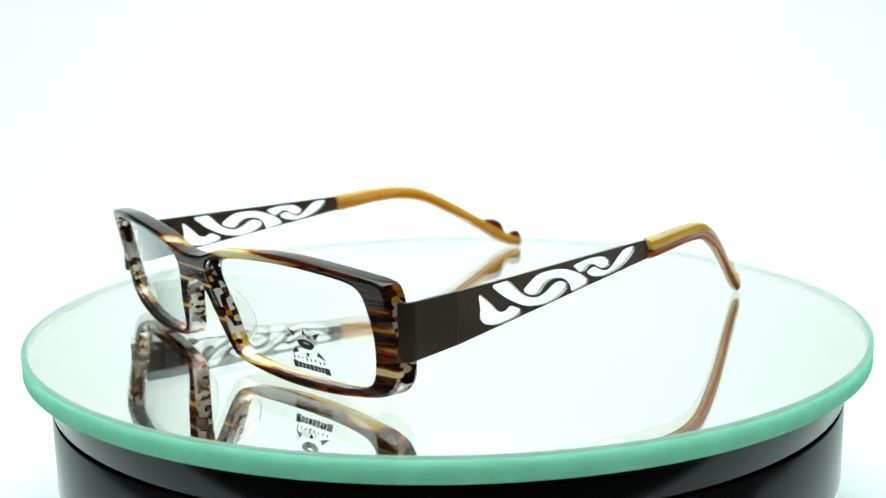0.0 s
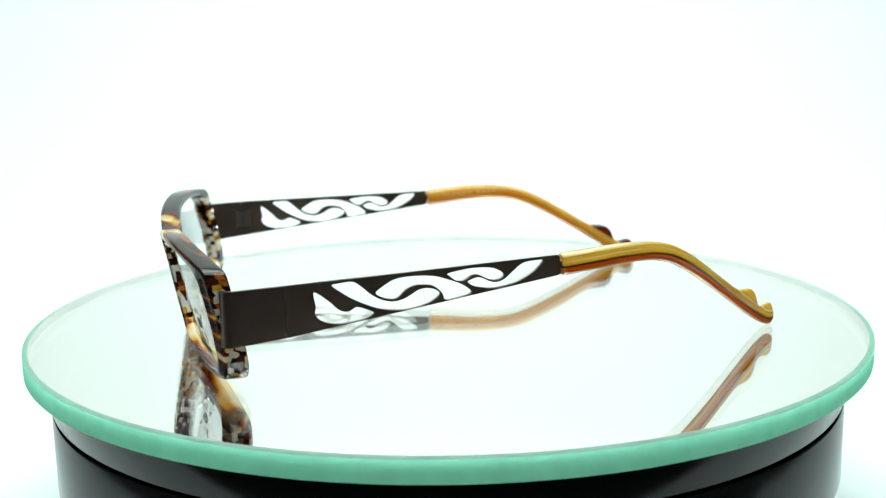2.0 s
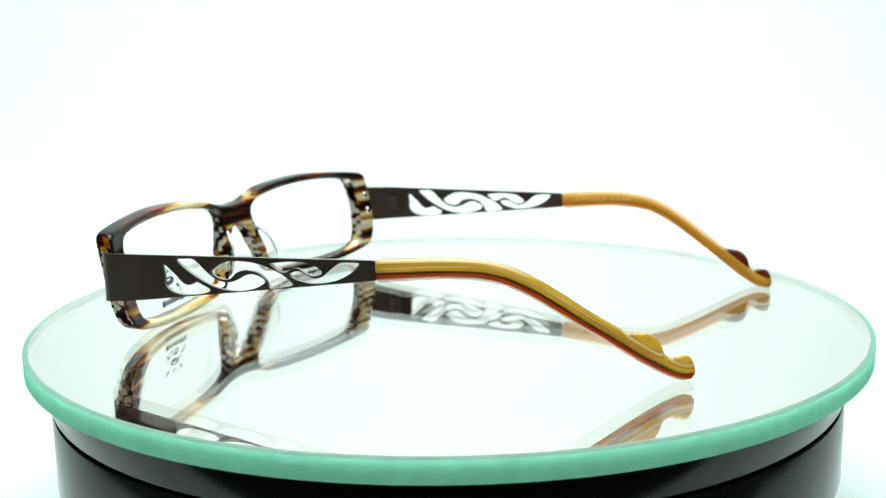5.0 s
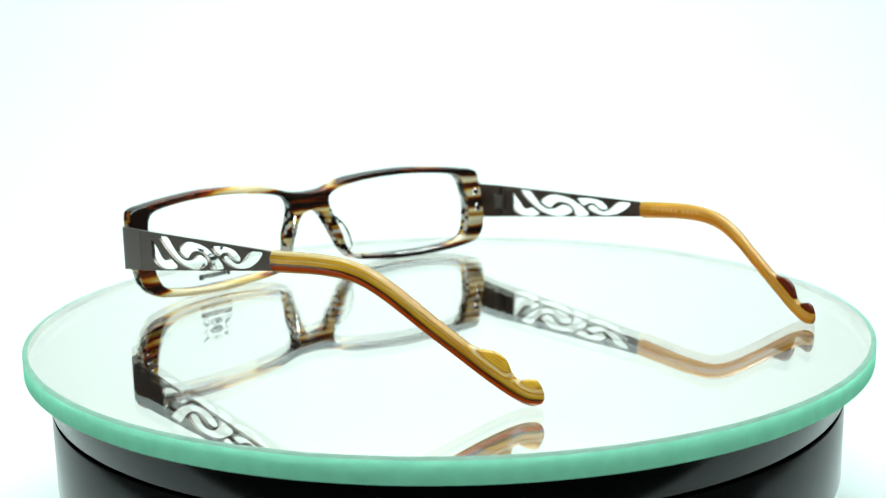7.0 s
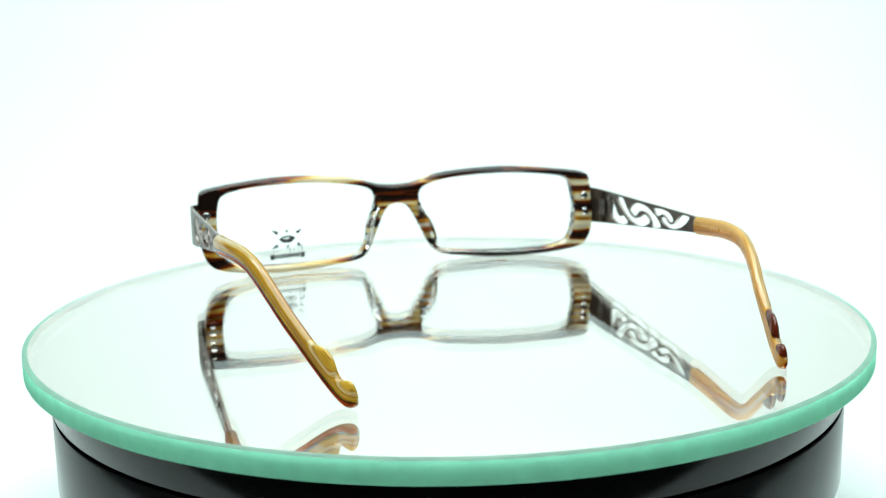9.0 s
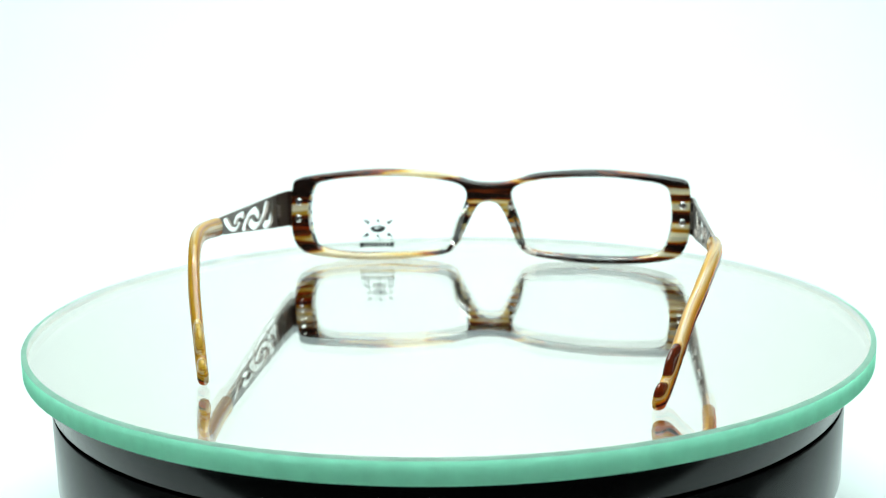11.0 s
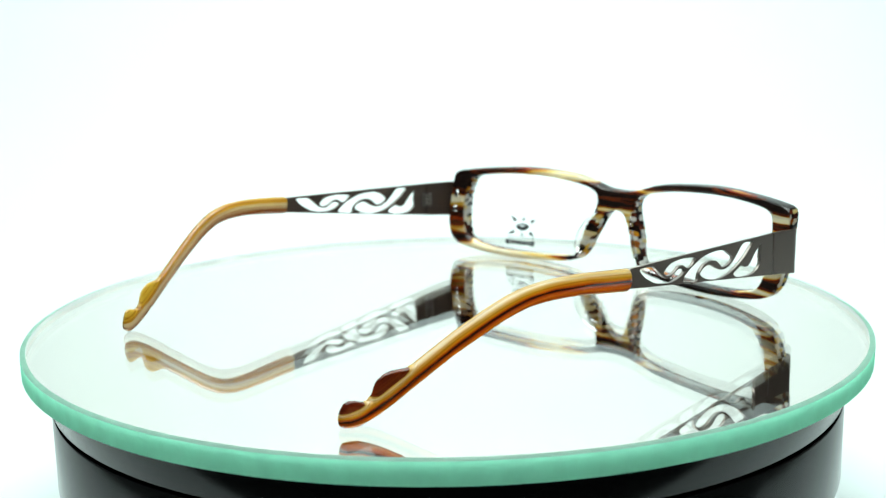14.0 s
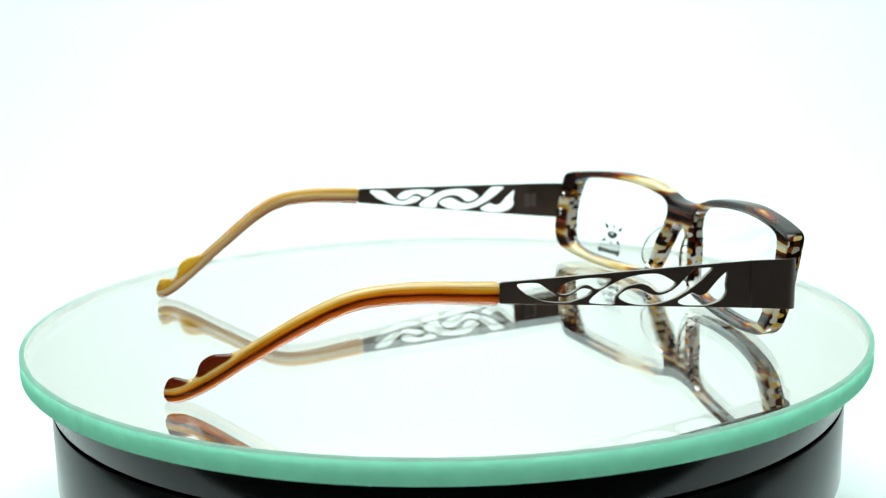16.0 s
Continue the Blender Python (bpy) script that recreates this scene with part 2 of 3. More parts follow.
METAL = plain("brown_brushed_metal", (0.088, 0.061, 0.050), 0.36, 0.7, 0.06, 1600, 0.00001)
# lighter metal for the arm's edges: their highlight is put into the colour
CUT_EDGE_SHEEN = plain("cut_edge_sheen", (0.24, 0.21, 0.19), 0.35, 0.8)
# hinge metal, a lighter brown than the arm
HINGE = plain("light_brown_hinge", (0.20, 0.17, 0.155), 0.3, 0.8)
SILVER = plain("steel_rivet", (0.75, 0.76, 0.76), 0.18, 1.0)
INK = plain("dark_lens_print", (0.012, 0.013, 0.014), 0.5)
BLACK = plain("black_lacquer", (0.006, 0.007, 0.0075), 0.15, 0.0, 0.15, 60)
BLACK.node_tree.nodes["Principled BSDF"].inputs["IOR"].default_value = 1.31
GROOVE = plain("dark_gap", (0.004, 0.004, 0.004), 0.6)
PAPER = plain("white_sweep_paper", (0.548, 0.600, 0.595), 0.85, 0, 0.012, 60)
FABRIC = plain("white_tent_fabric", (0.84, 0.86, 0.855), 0.9, 0, 0.02, 120)
ROOM = plain("dim_grey_wall", (0.05, 0.052, 0.052), 0.8, 0, 0.1, 8)
PALE_INK = plain("pale_worn_print", (0.80, 0.46, 0.12), 0.5)
SCRATCH = plain("pale_scratch", (0.12, 0.12, 0.12), 0.5)


def clear_glass(name, colour, rough=0.0, ior=1.5):
    m, nt, b = material(name)
    b.inputs["Base Color"].default_value = (*colour, 1)
    b.inputs["Transmission Weight"].default_value = 1
    b.inputs["Roughness"].default_value, b.inputs["IOR"].default_value = rough, ior
    return m


def lit_edge(name, colour, glow, share, rough):
    """Ground glass edge: light gathered in the disc leaves through it."""
    m, nt, b = material(name)
    tc = node(nt, "ShaderNodeTexCoord")
    fine = node(nt, "ShaderNodeTexNoise")
    fine.inputs["Scale"].default_value, fine.inputs["Detail"].default_value = 260, 4
    nt.links.new(tc.outputs["Object"], fine.inputs["Vector"])
    r = ramp(nt, [(0.3, [c * 0.94 for c in glow]), (0.7, [min(1, c * 1.05) for c in glow])])
    nt.links.new(fine.outputs["Fac"], r.inputs[0])
    b.inputs["Base Color"].default_value, b.inputs["Roughness"].default_value = (*colour, 1), rough
    tl = node(nt, "ShaderNodeBsdfTranslucent")
    nt.links.new(r.outputs[0], tl.inputs["Color"])
    mix = node(nt, "ShaderNodeMixShader")
    mix.inputs[0].default_value = share
    nt.links.new(b.outputs[0], mix.inputs[1])
    nt.links.new(tl.outputs[0], mix.inputs[2])
    nt.links.new(mix.outputs[0], nt.nodes["Material Output"].inputs["Surface"])
    return m


EDGE = lit_edge("ground_green_glass_edge", (0.45, 0.80, 0.66), (0.40, 0.88, 0.69), 0.88, 0.4)
# ring added inside the glass: pales the far rim, bounces light to the edge
LINER = lit_edge("added_pale_liner", (0.93, 0.95, 0.94), (1.0, 0.87, 0.92), 0.1, 0.5)
PANE = clear_glass("clear_float_glass", (1.0, 1.0, 1.0), 0.0, 1.45)
CHAMFER = lit_edge("ground_chamfer_glass", (0.30, 0.42, 0.36), (0.78, 0.96, 0.88), 0.82, 0.3)
LENS = clear_glass("clear_demo_lens", (0.995, 1.0, 0.998), 0.0, 1.28)
PAD = clear_glass("clear_acetate_pad", (0.985, 0.975, 0.95), 0.04, 1.46)
SILVERING, _nt, _b = material("mirror_silvering")
_b.inputs["Base Color"].default_value = (1.0, 0.955, 0.912, 1)
_b.inputs["Metallic"].default_value, _b.inputs["Roughness"].default_value = 1.0, 0.0



def let_through(m, colour_from, share):
    """Light from behind shines through the acetate in its own colour."""
    nt = m.node_tree
    tl = node(nt, "ShaderNodeBsdfTranslucent")
    nt.links.new(colour_from, tl.inputs["Color"])
    mix = node(nt, "ShaderNodeMixShader")
    mix.inputs[0].default_value = share
    nt.links.new(nt.nodes["Principled BSDF"].outputs[0], mix.inputs[1])
    nt.links.new(tl.outputs[0], mix.inputs[2])
    nt.links.new(mix.outputs[0], nt.nodes["Material Output"].inputs["Surface"])


for _m, _share in ((FRAME_ACETATE, 0.4), (TIPS[1], 0.38), (TIPS[-1], 0.38)):
    let_through(_m, _m.node_tree.nodes["Principled BSDF"].inputs["Base Color"].links[0].from_socket, _share)


# ---- mesh helpers ----
def part(name, bm, mat, parent, label="", smooth=None):
    me = bpy.data.meshes.new(name)
    bm.normal_update()
    bm.to_mesh(me)
    bm.free()
    me.materials.append(mat)
    ob = new(name, me)
    ob.parent = parent
    if smooth is not None:
        for p in me.polygons:
            p.use_smooth = True
        me.set_sharp_from_angle(angle=radians(smooth))
    if label:
        tagged(ob, label)
    return ob


def spline(points, n=8, closed=True):
    """Catmull-Rom through the points."""
    out, k = [], len(points)
    for i in range(k if closed else k - 1):
        if closed:
            a, b, c, d = (Vector(points[(i + j) % k]) for j in (-1, 0, 1, 2))
        else:
            a, b, c, d = (Vector(points[min(max(i + j, 0), k - 1)]) for j in (-1, 0, 1, 2))
        for s in range(n):
            t = s / n
            out.append(0.5 * (2 * b + (c - a) * t + (2 * a - 5 * b + 4 * c - d) * t * t + (3 * b - a - 3 * c + d) * t ** 3))
    if not closed:
        out.append(Vector(points[-1]))
    return out


def plate(outlines, thick, bevel, steps=2):
    """A flat plate of that thickness with holes and rounded edges, in x, y; z from -thick/2 to thick/2."""
    cu = bpy.data.curves.new("plate", "CURVE")
    cu.dimensions, cu.fill_mode = "2D", "BOTH"
    for pts in outlines:
        sp = cu.splines.new("POLY")
        sp.points.add(len(pts) - 1)
        for q, p in zip(sp.points, pts):
            q.co = (p[0], p[1], 0, 1)
        sp.use_cyclic_u = True
    cu.extrude, cu.bevel_depth, cu.bevel_resolution, cu.offset = max(thick / 2 - bevel, 0), bevel, steps, -bevel
    ob = new("plate", cu)
    dg = bpy.context.evaluated_depsgraph_get()
    me = bpy.data.meshes.new_from_object(ob.evaluated_get(dg))
    bm = bmesh.new()
    bm.from_mesh(me)
    bpy.data.objects.remove(ob)
    bpy.data.curves.remove(cu)
    bpy.data.meshes.remove(me)
    bmesh.ops.remove_doubles(bm, verts=bm.verts, dist=1e-7)
    return bm


def keep_grain(bm):
    """Stores the unbent place of each vertex, which the streaks follow."""
    lay = bm.verts.layers.float_vector.new("grain")
    for v in bm.verts:
        v[lay] = v.co
    return lay


def lathe(profile, n=160, closed=True):
    bm = bmesh.new()
    rings = [[bm.verts.new((r * math.cos(2 * math.pi * i / n), r * math.sin(2 * math.pi * i / n), z)) for i in range(n)] for r, z in profile]
    for a, b in zip(rings, rings[1:]):
        for i in range(n):
            bm.faces.new((a[i], a[(i + 1) % n], b[(i + 1) % n], b[i]))
    if closed:
        bm.faces.new(list(reversed(rings[0])))
        bm.faces.new(rings[-1])
    bmesh.ops.recalc_face_normals(bm, faces=bm.faces)
    return bm


def box(x0, x1, y0, y1, z0, z1, bevel=0.0):
    bm = bmesh.new()
    bmesh.ops.create_cube(bm, size=1)
    for v in bm.verts:
        v.co = Vector(((x0 + x1) / 2 + v.co.x * (x1 - x0), (y0 + y1) / 2 + v.co.y * (y1 - y0), (z0 + z1) / 2 + v.co.z * (z1 - z0)))
    if bevel:
        bmesh.ops.bevel(bm, geom=bm.edges, offset=bevel, segments=2, affect="EDGES")
    return bm


# ---- the place: sweep, tent and dim room ----
FLOOR_Z = -0.064


def build_place():
    # white paper that runs from the table up behind the turntable in one curve
    bm = bmesh.new()
    prof = [(-0.115, FLOOR_Z), (0.40, FLOOR_Z)]
    prof += [(0.40 + 0.38 * math.sin(a), FLOOR_Z + 0.38 - 0.38 * math.cos(a)) for a in (math.pi / 2 * i / 14 for i in range(1, 15))]
    prof += [(0.78, 0.98)]
    both = prof + [(y + (0.004 if z > FLOOR_Z + 0.1 else 0), z - (0.004 if z <= FLOOR_Z + 0.1 else 0)) for y, z in reversed(prof)]
    cols = [[bm.verts.new((x, y, z)) for y, z in both] for x in (-0.66, 0.66)]
    for i in range(len(both)):
        j = (i + 1) % len(both)
        bm.faces.new((cols[0][i], cols[0][j], cols[1][j], cols[1][i]))
    for c in cols:
        bm.faces.new(c)
    bmesh.ops.recalc_face_normals(bm, faces=bm.faces)
    tagged(part("backdrop", bm, PAPER, None, smooth=30), "white seamless paper sweep behind the turntable", "backdrop", kind="structure")
    tagged(part("wall_west", box(-1.02, -1.0, -1.3, 0.80, -0.8, 1.6), ROOM, None), "dim grey wall of the room", "wall", kind="structure")
    tagged(part("wall_east", box(1.0, 1.02, -1.3, 0.80, -0.8, 1.6), ROOM, None), "dim grey wall of the room", "wall", kind="structure")
    tagged(part("wall_north", box(-1.02, 1.02, 0.80, 0.82, -0.8, 1.6), ROOM, None), "dim grey wall behind the paper sweep", "wall", kind="structure")
    tagged(part("ceiling", box(-0.66, 0.66, -0.74, 0.79, 0.985, 1.0), FABRIC, None), "white fabric canopy over the turntable", "ceiling", kind="structure")
    tagged(part("floor", box(-1.02, 1.02, -1.32, 0.82, -0.82, -0.8), ROOM, None), "dark grey floor of the room", "floor", kind="structure")
    tagged(part("plinth", box(-0.75, 0.75, -0.113, 0.79, -0.8, FLOOR_Z - 0.0045, 0.003), ROOM, None), "dark plinth under the white paper", "plinth", kind="structure")
    tagged(part("ceiling_room", box(-1.02, 1.02, -1.32, 0.82, 1.6, 1.62), ROOM, None), "dark grey ceiling of the room", "ceiling", kind="structure")
    tagged(part("wall_south", box(-1.02, 1.02, -1.32, -1.30, -0.8, 1.6), ROOM, None), "dim grey wall of the room", "wall", kind="structure")


# ---- turntable: still black base, turning platter, glass disc ----
R_DISC, H_GLASS, R_BASE = 0.1102, 0.0052, 0.1042


def build_turntable():
    table = tagged(new("turntable"), "round glossy black motorised display turntable", "turntable")
    table.location = (0, 0, FLOOR_Z)
    top = -H_GLASS - FLOOR_Z
    g = top - 0.0097
    base = part("base", lathe([(R_BASE - 0.002, 0.027), (R_BASE, 0.029), (R_BASE, g - 0.0009), (R_BASE - 0.0002, g - 0.0006), (R_BASE - 0.004, g - 0.0006)], 200), BLACK, table, smooth=35)
    part("gap_ring", lathe([(R_BASE - 0.0025, g - 0.0009), (R_BASE - 0.0025, g + 0.0006)], 160), GROOVE, table, "dark gap under the turning platter", smooth=35)
    part("foot", lathe([(0.055, 0.0), (0.055, 0.0272)], 64), BLACK, table, "narrow black foot under the base", smooth=35)
    platter = part("platter", lathe([(R_BASE - 0.004, g + 0.0004), (R_BASE - 0.0002, g + 0.0004), (R_BASE, g + 0.0007), (R_BASE, top - 0.0008), (R_BASE - 0.0008, top - 0.0001)], 200), BLACK, table, smooth=35)
    for dx, h in ((0.0, 0.0045), (0.0010, 0.0035)):
        a = math.atan2(-0.072, -0.0725) + dx / R_BASE
        bm = box(-0.00005, 0.00005, -0.00012, 0.00006, -h / 2, h / 2)
        ob = part("scratch", bm, SCRATCH, base, "fine pale scratch")
        ob.matrix_local = Matrix.Translation((R_BASE * math.cos(a), R_BASE * math.sin(a), g - 0.0115)) @ Matrix.Rotation(a + math.pi / 2, 4, "Z")
    disc = tagged(new("glass_disc"), "round green-edged thick glass disc, mirrored underneath, on the turntable", "glass disc")
    ex, ey, c, wide = 0.0, 0.00045, 0.0003, 0.0013
    r = R_DISC
    bits = [
        ("pane", [(r - wide, 0.0), (0.0002, 0.0)], PANE, "clear polished glass top"),
        ("chamfer", [(r, -c), (r - wide, 0.0)], CHAMFER, "ground chamfer of the glass"),
        ("edge", [(r - c, -H_GLASS), (r, -H_GLASS + c), (r, -c)], EDGE, "bright green ground glass edge"),
        ("added_liner", [(r - wide, -H_GLASS + 0.0001), (r - wide, -0.0001)], LINER, "added pale ring inside the glass that whitens the far rim"),
        ("mirror_backing", [(0.0002, -H_GLASS), (r - c, -H_GLASS)], SILVERING, "silvered mirror underside")]
    for name, prof, mat, label in bits:
        bm = lathe(prof, 240, False)
        if name in ("pane", "mirror_backing"):
            hole = [v for v in bm.verts if v.co.xy.length < 0.001]
            bmesh.ops.pointmerge(bm, verts=hole, merge_co=(0, 0, prof[0][1]))
        for f in bm.faces:
            f.normal_update()
            out = Vector((f.calc_center_median().x, f.calc_center_median().y, 0)).normalized() + Vector((0, 0, 0.5 if name != "mirror_backing" else -9))
            if name == "pane":
                out = Vector((0, 0, 1))
            if name in ("edge", "added_liner"):
                out = Vector((f.calc_center_median().x, f.calc_center_median().y, 0))
            if f.normal.dot(out) < 0:
                f.normal_flip()
        bmesh.ops.translate(bm, verts=bm.verts, vec=(ex, ey, 0))
        part(name, bm, mat, disc, label, smooth=None if name == "chamfer" else 40)
    return platter, disc


# ---- eyeglasses: x to the wearer's left, y to the back, z up, in millimetres ----
MID = -2.3
OUTER = [(0, 25.2), (5.4, 25.6), (10.3, 26.9), (15.2, 28.3), (23, 29.2), (33, 29.8), (41, 29.8), (52, 29.0), (59.4, 28.2), (63.4, 27.5), (65.1, 25.8),
         (65.4, 20), (65.3, 12), (64.2, 7), (62, 4), (59, 2.5), (54.6, 1.5), (47, 0.5), (39, 0.05), (31.5, 0.05), (23.7, 0.6), (16, 1.6),
         (12.6, 2.7), (10.8, 4.4), (9, 7.6), (7.7, 10.5), (6.4, 13.2), (5, 16), (3.0, 18.5), (0, 19.4)]
INNER = [(59.5, 12.5), (59.8, 17.3), (59.3, 22), (58.4, 24.6), (56.4, 26), (52, 26.8), (44, 27.5), (36.4, 27.7), (28.7, 27.5), (21, 26.9), (15.2, 26.1),
         (10.8, 25), (8.4, 23.6), (7.5, 21.4), (7.9, 18.9), (9.2, 15.8), (10.7, 12), (11.5, 8.3), (12.3, 5.7), (13.9, 4), (17, 3), (23.8, 2.4),
         (31.5, 2.1), (39.3, 2.1), (47, 2.5), (52.7, 3.3), (56.2, 4.6), (58.2, 7.2)]
DEPTH = 5.0


def face_y(x, z):
    """The rear face of the bowed and tilted front."""
    return -59.4 - 9.0 * (1 - (x / 64) ** 2) - 0.2 * (z - 14)


def bend_front(bm, back):
    """Lays a flat plate (x across, y up, z to the front) on the bowed front; back is how far its middle lies before the rear face."""
    for v in bm.verts:
        x, z, d = v.co.x, v.co.y, v.co.z
        v.co = Vector((x + MID, face_y(x, z) - back - d, z)) * MM
    bmesh.ops.recalc_face_normals(bm, faces=bm.faces)


def scale_grain(bm, lay, order, shift=(0, 0, 0)):
    for v in bm.verts:
        g = v[lay].copy()
        v[lay] = Vector([g[order[i]] * MM + shift[i] for i in range(3)])


def build_front(glasses):
    half = spline(OUTER, 5, False)
    loop = half + [Vector((-p.x, p.y)) for p in reversed(half[1:-1])]
    hole = spline(INNER, 5)
    bm = plate([loop, hole, [Vector((-p.x, p.y)) for p in reversed(hole)]], DEPTH, 0.85, 3)
    lay = keep_grain(bm)
    scale_grain(bm, lay, (0, 2, 1))
    bend_front(bm, DEPTH / 2 - 0.4)
    front = part("front_frame", bm, FRAME_ACETATE, glasses, "brown, amber and cream streaked acetate front", smooth=38)
    for s in (1, -1):
        # nose pad: a rounded fin behind each inner rim
        bm = plate([spline([(0, 5.8), (2.2, 5.0), (3.9, 2.2), (4.2, -1.5), (3.0, -5.2), (0, -6.8)], 6)], 1.1, 0.5, 2)
        lay = keep_grain(bm)
        scale_grain(bm, lay, (2, 0, 1), (0.03 * s, 0, 0.013))
        for v in bm.verts:
            back, up, side = v.co.x, v.co.y, v.co.z
            x = 8.2 - 0.36 * up + side + back * 0.55
            v.co = Vector((s * x + MID, face_y(x, 12 + up) + back - 0.6, 12 + up)) * MM
        bmesh.ops.recalc_face_normals(bm, faces=bm.faces)
        part("nose_pad", bm, PAD, front, "clear acetate nose pad", smooth=45)
        for z in (19.8, 14.5):
            bm = bmesh.new()
            bmesh.ops.create_uvsphere(bm, u_segments=16, v_segments=8, radius=1.3)
            for v in bm.verts:
                v.co.y *= 0.5
                if abs(v.co.x) < 0.16 and v.co.y > 0.3:
                    v.co.y -= 0.2
                v.co = Vector((s * 63.0 + MID + v.co.x, face_y(63.0, z) + 0.55 + v.co.y, z + v.co.z)) * MM
            part("rivet", bm, SILVER, front, "slotted steel rivet", smooth=50)
        # lens
        big = [p + (p - Vector((34, 15))).normalized() * 0.35 for p in hole]
        bm = bmesh.new()
        lens_mesh(bm, [Vector((s * p.x, p.y)) for p in big])
        lens = part("lens", bm, LENS, glasses, "clear demonstration lens" + (" with a dark printed mark" if s > 0 else ""), smooth=40)
        lens.visible_shadow = False
        if s > 0:
            print_mark(lens)
    return front


def lens_mesh(bm, loop):
    """A thin bowed lens: rings from the rim to the middle, front and rear."""
    c = sum(loop, Vector((0, 0))) / len(loop)
    sides = []
    for d in (1.3, 2.5):
        rings = []
        for k in (1.0, 0.75, 0.5, 0.25):
            rings.append([bm.verts.new(Vector(((c + (p - c) * k).x + MID, face_y(*(c + (p - c) * k)) - d, (c + (p - c) * k).y)) * MM) for p in loop])
        n = len(loop)
        for a, b in zip(rings, rings[1:]):
            for i in range(n):
                bm.faces.new((a[i], a[(i + 1) % n], b[(i + 1) % n], b[i]))
        bm.faces.new(rings[-1])
        sides.append(rings[0])
    n = len(loop)
    for i in range(n):
        bm.faces.new((sides[0][i], sides[0][(i + 1) % n], sides[1][(i + 1) % n], sides[1][i]))
    bmesh.ops.recalc_face_normals(bm, faces=bm.faces)


def print_mark(lens):
    """Dark print on the front of the lens: an eye shape, rays round it, a row of ticks and a bar of blocks."""
    def lay(name, pts, label="", holes=[]):
        bm = plate([pts] + holes, 0.06, 0.0, 0)
        bend_front(bm, 2.55)
        part(name, bm, INK, lens, label)
    cx, cz = 37.5, 9.9
    lay("eye_mark", spline([(cx - 2.6, cz + 0.3), (cx - 1.2, cz + 1.0), (cx + 0.9, cz + 1.0), (cx + 2.6, cz + 0.2), (cx + 1.4, cz - 1.0), (cx - 1.2, cz - 1.0)], 4), "dark printed eye shape",
        [spline([(cx - 0.9, cz + 0.35), (cx + 0.3, cz + 0.55), (cx + 1.3, cz + 0.3), (cx + 0.2, cz + 0.05)], 4)])
    rays = [(90, 2.2, 3.4, 0.55), (33, 3.6, 6.2, 0.6), (-28, 3.6, 6.2, 0.6), (-90, 2.0, 3.0, 0.6), (150, 3.6, 5.9, 0.6), (208, 3.6, 5.9, 0.6)]
    for a, r0, r1, w in rays:
        d = Vector((math.cos(radians(a)), math.sin(radians(a))))
        n = Vector((-d.y, d.x))
        o = Vector((cx, cz))
        lay("ray_mark", [o + d * r0 + n * w, o + d * r0 - n * w, o + d * r1])
    for i in range(8):
        x = cx - 4.9 + i * 1.35
        tall = 7.1 if i in (0, 3) else 6.7
        lay("tick_mark", [Vector((x, tall)), Vector((x + 0.26, tall)), Vector((x + 0.42, 5.95 + (i % 3) * 0.15)), Vector((x + 0.08, 5.95 + (i % 3) * 0.15))])
    x = cx - 5.5
    for w, top, foot in ((1.4, 5.5, 3.8), (1.05, 5.3, 4.0), (0.95, 5.3, 4.0), (1.0, 5.25, 4.0), (1.15, 5.3, 3.95), (0.95, 5.3, 4.0), (0.75, 5.3, 4.0), (0.8, 5.3, 4.0), (1.6, 5.35, 3.8)):
        lay("bar_mark", [Vector((x, top)), Vector((x + w, top)), Vector((x + w + 0.1, foot)), Vector((x + 0.1, foot))])
        x += w + 0.22


# openings of the temple, u along it from the hinge seam, z up
CUT_1 = [(5.9, 21.8), (6.8, 21.7), (9.4, 19.6), (11, 18), (12.4, 17.4), (13.7, 17.6), (15, 18.2), (16.8, 17.6), (18.6, 16.6), (16.4, 15.5), (11.6, 14.95), (8.6, 15.4), (6.9, 16.3), (6.1, 17.6), (6.3, 19)]
CUT_2 = [(9.8, 23.3), (11.9, 23.6), (14.6, 23.5), (18.1, 20.6), (20.5, 19.2), (22.9, 18.7), (24.9, 19.0), (26.7, 19.8), (28.3, 20.7), (30.2, 21.0), (32.1, 20.5), (33.2, 19.6), (32.4, 18.7), (30.1, 17.6),
         (26.4, 16.8), (22.6, 16.9), (19.6, 17.5), (16.6, 18.7), (13.6, 20.3), (11.2, 22.0)]
CUT_3 = [(19.1, 20.9), (20.6, 22.1), (22.8, 23.3), (25.3, 23.8), (29, 23.8), (32.1, 23.4), (34.6, 22.6), (38, 21.2), (40.3, 19.3), (38, 18.5), (34.5, 18.1), (33.6, 19.8), (31.7, 21.35), (29.6, 21.8), (27.7, 21.8),
         (25.8, 21.1), (24.2, 19.7), (22.7, 19.3), (20.5, 19.8)]
CUT_4 = [(34.9, 23.7), (36.6, 24.1), (39.8, 24.5), (43, 24.5), (45.5, 24.1), (47.4, 23), (47.7, 22.3), (46.8, 21.7), (44.9, 21.6), (43.2, 22.3), (41.9, 23.0), (40.4, 23.0), (38.6, 22.0), (36.9, 22.1), (35.5, 23.1)]
CUT_5 = [(39.5, 21.6), (40.4, 22.1), (41.7, 22.4), (42.9, 22.1), (44.5, 21.3), (46, 21.0), (47.6, 21.4), (49.1, 22.5), (50.8, 23.9), (52.3, 24.8), (54.5, 25.1), (56.9, 25.0), (55.4, 23.2), (53.4, 21.9), (50.7, 20.7),
         (47.5, 20.0), (44.9, 19.8), (42.3, 20.2), (40.6, 20.7)]
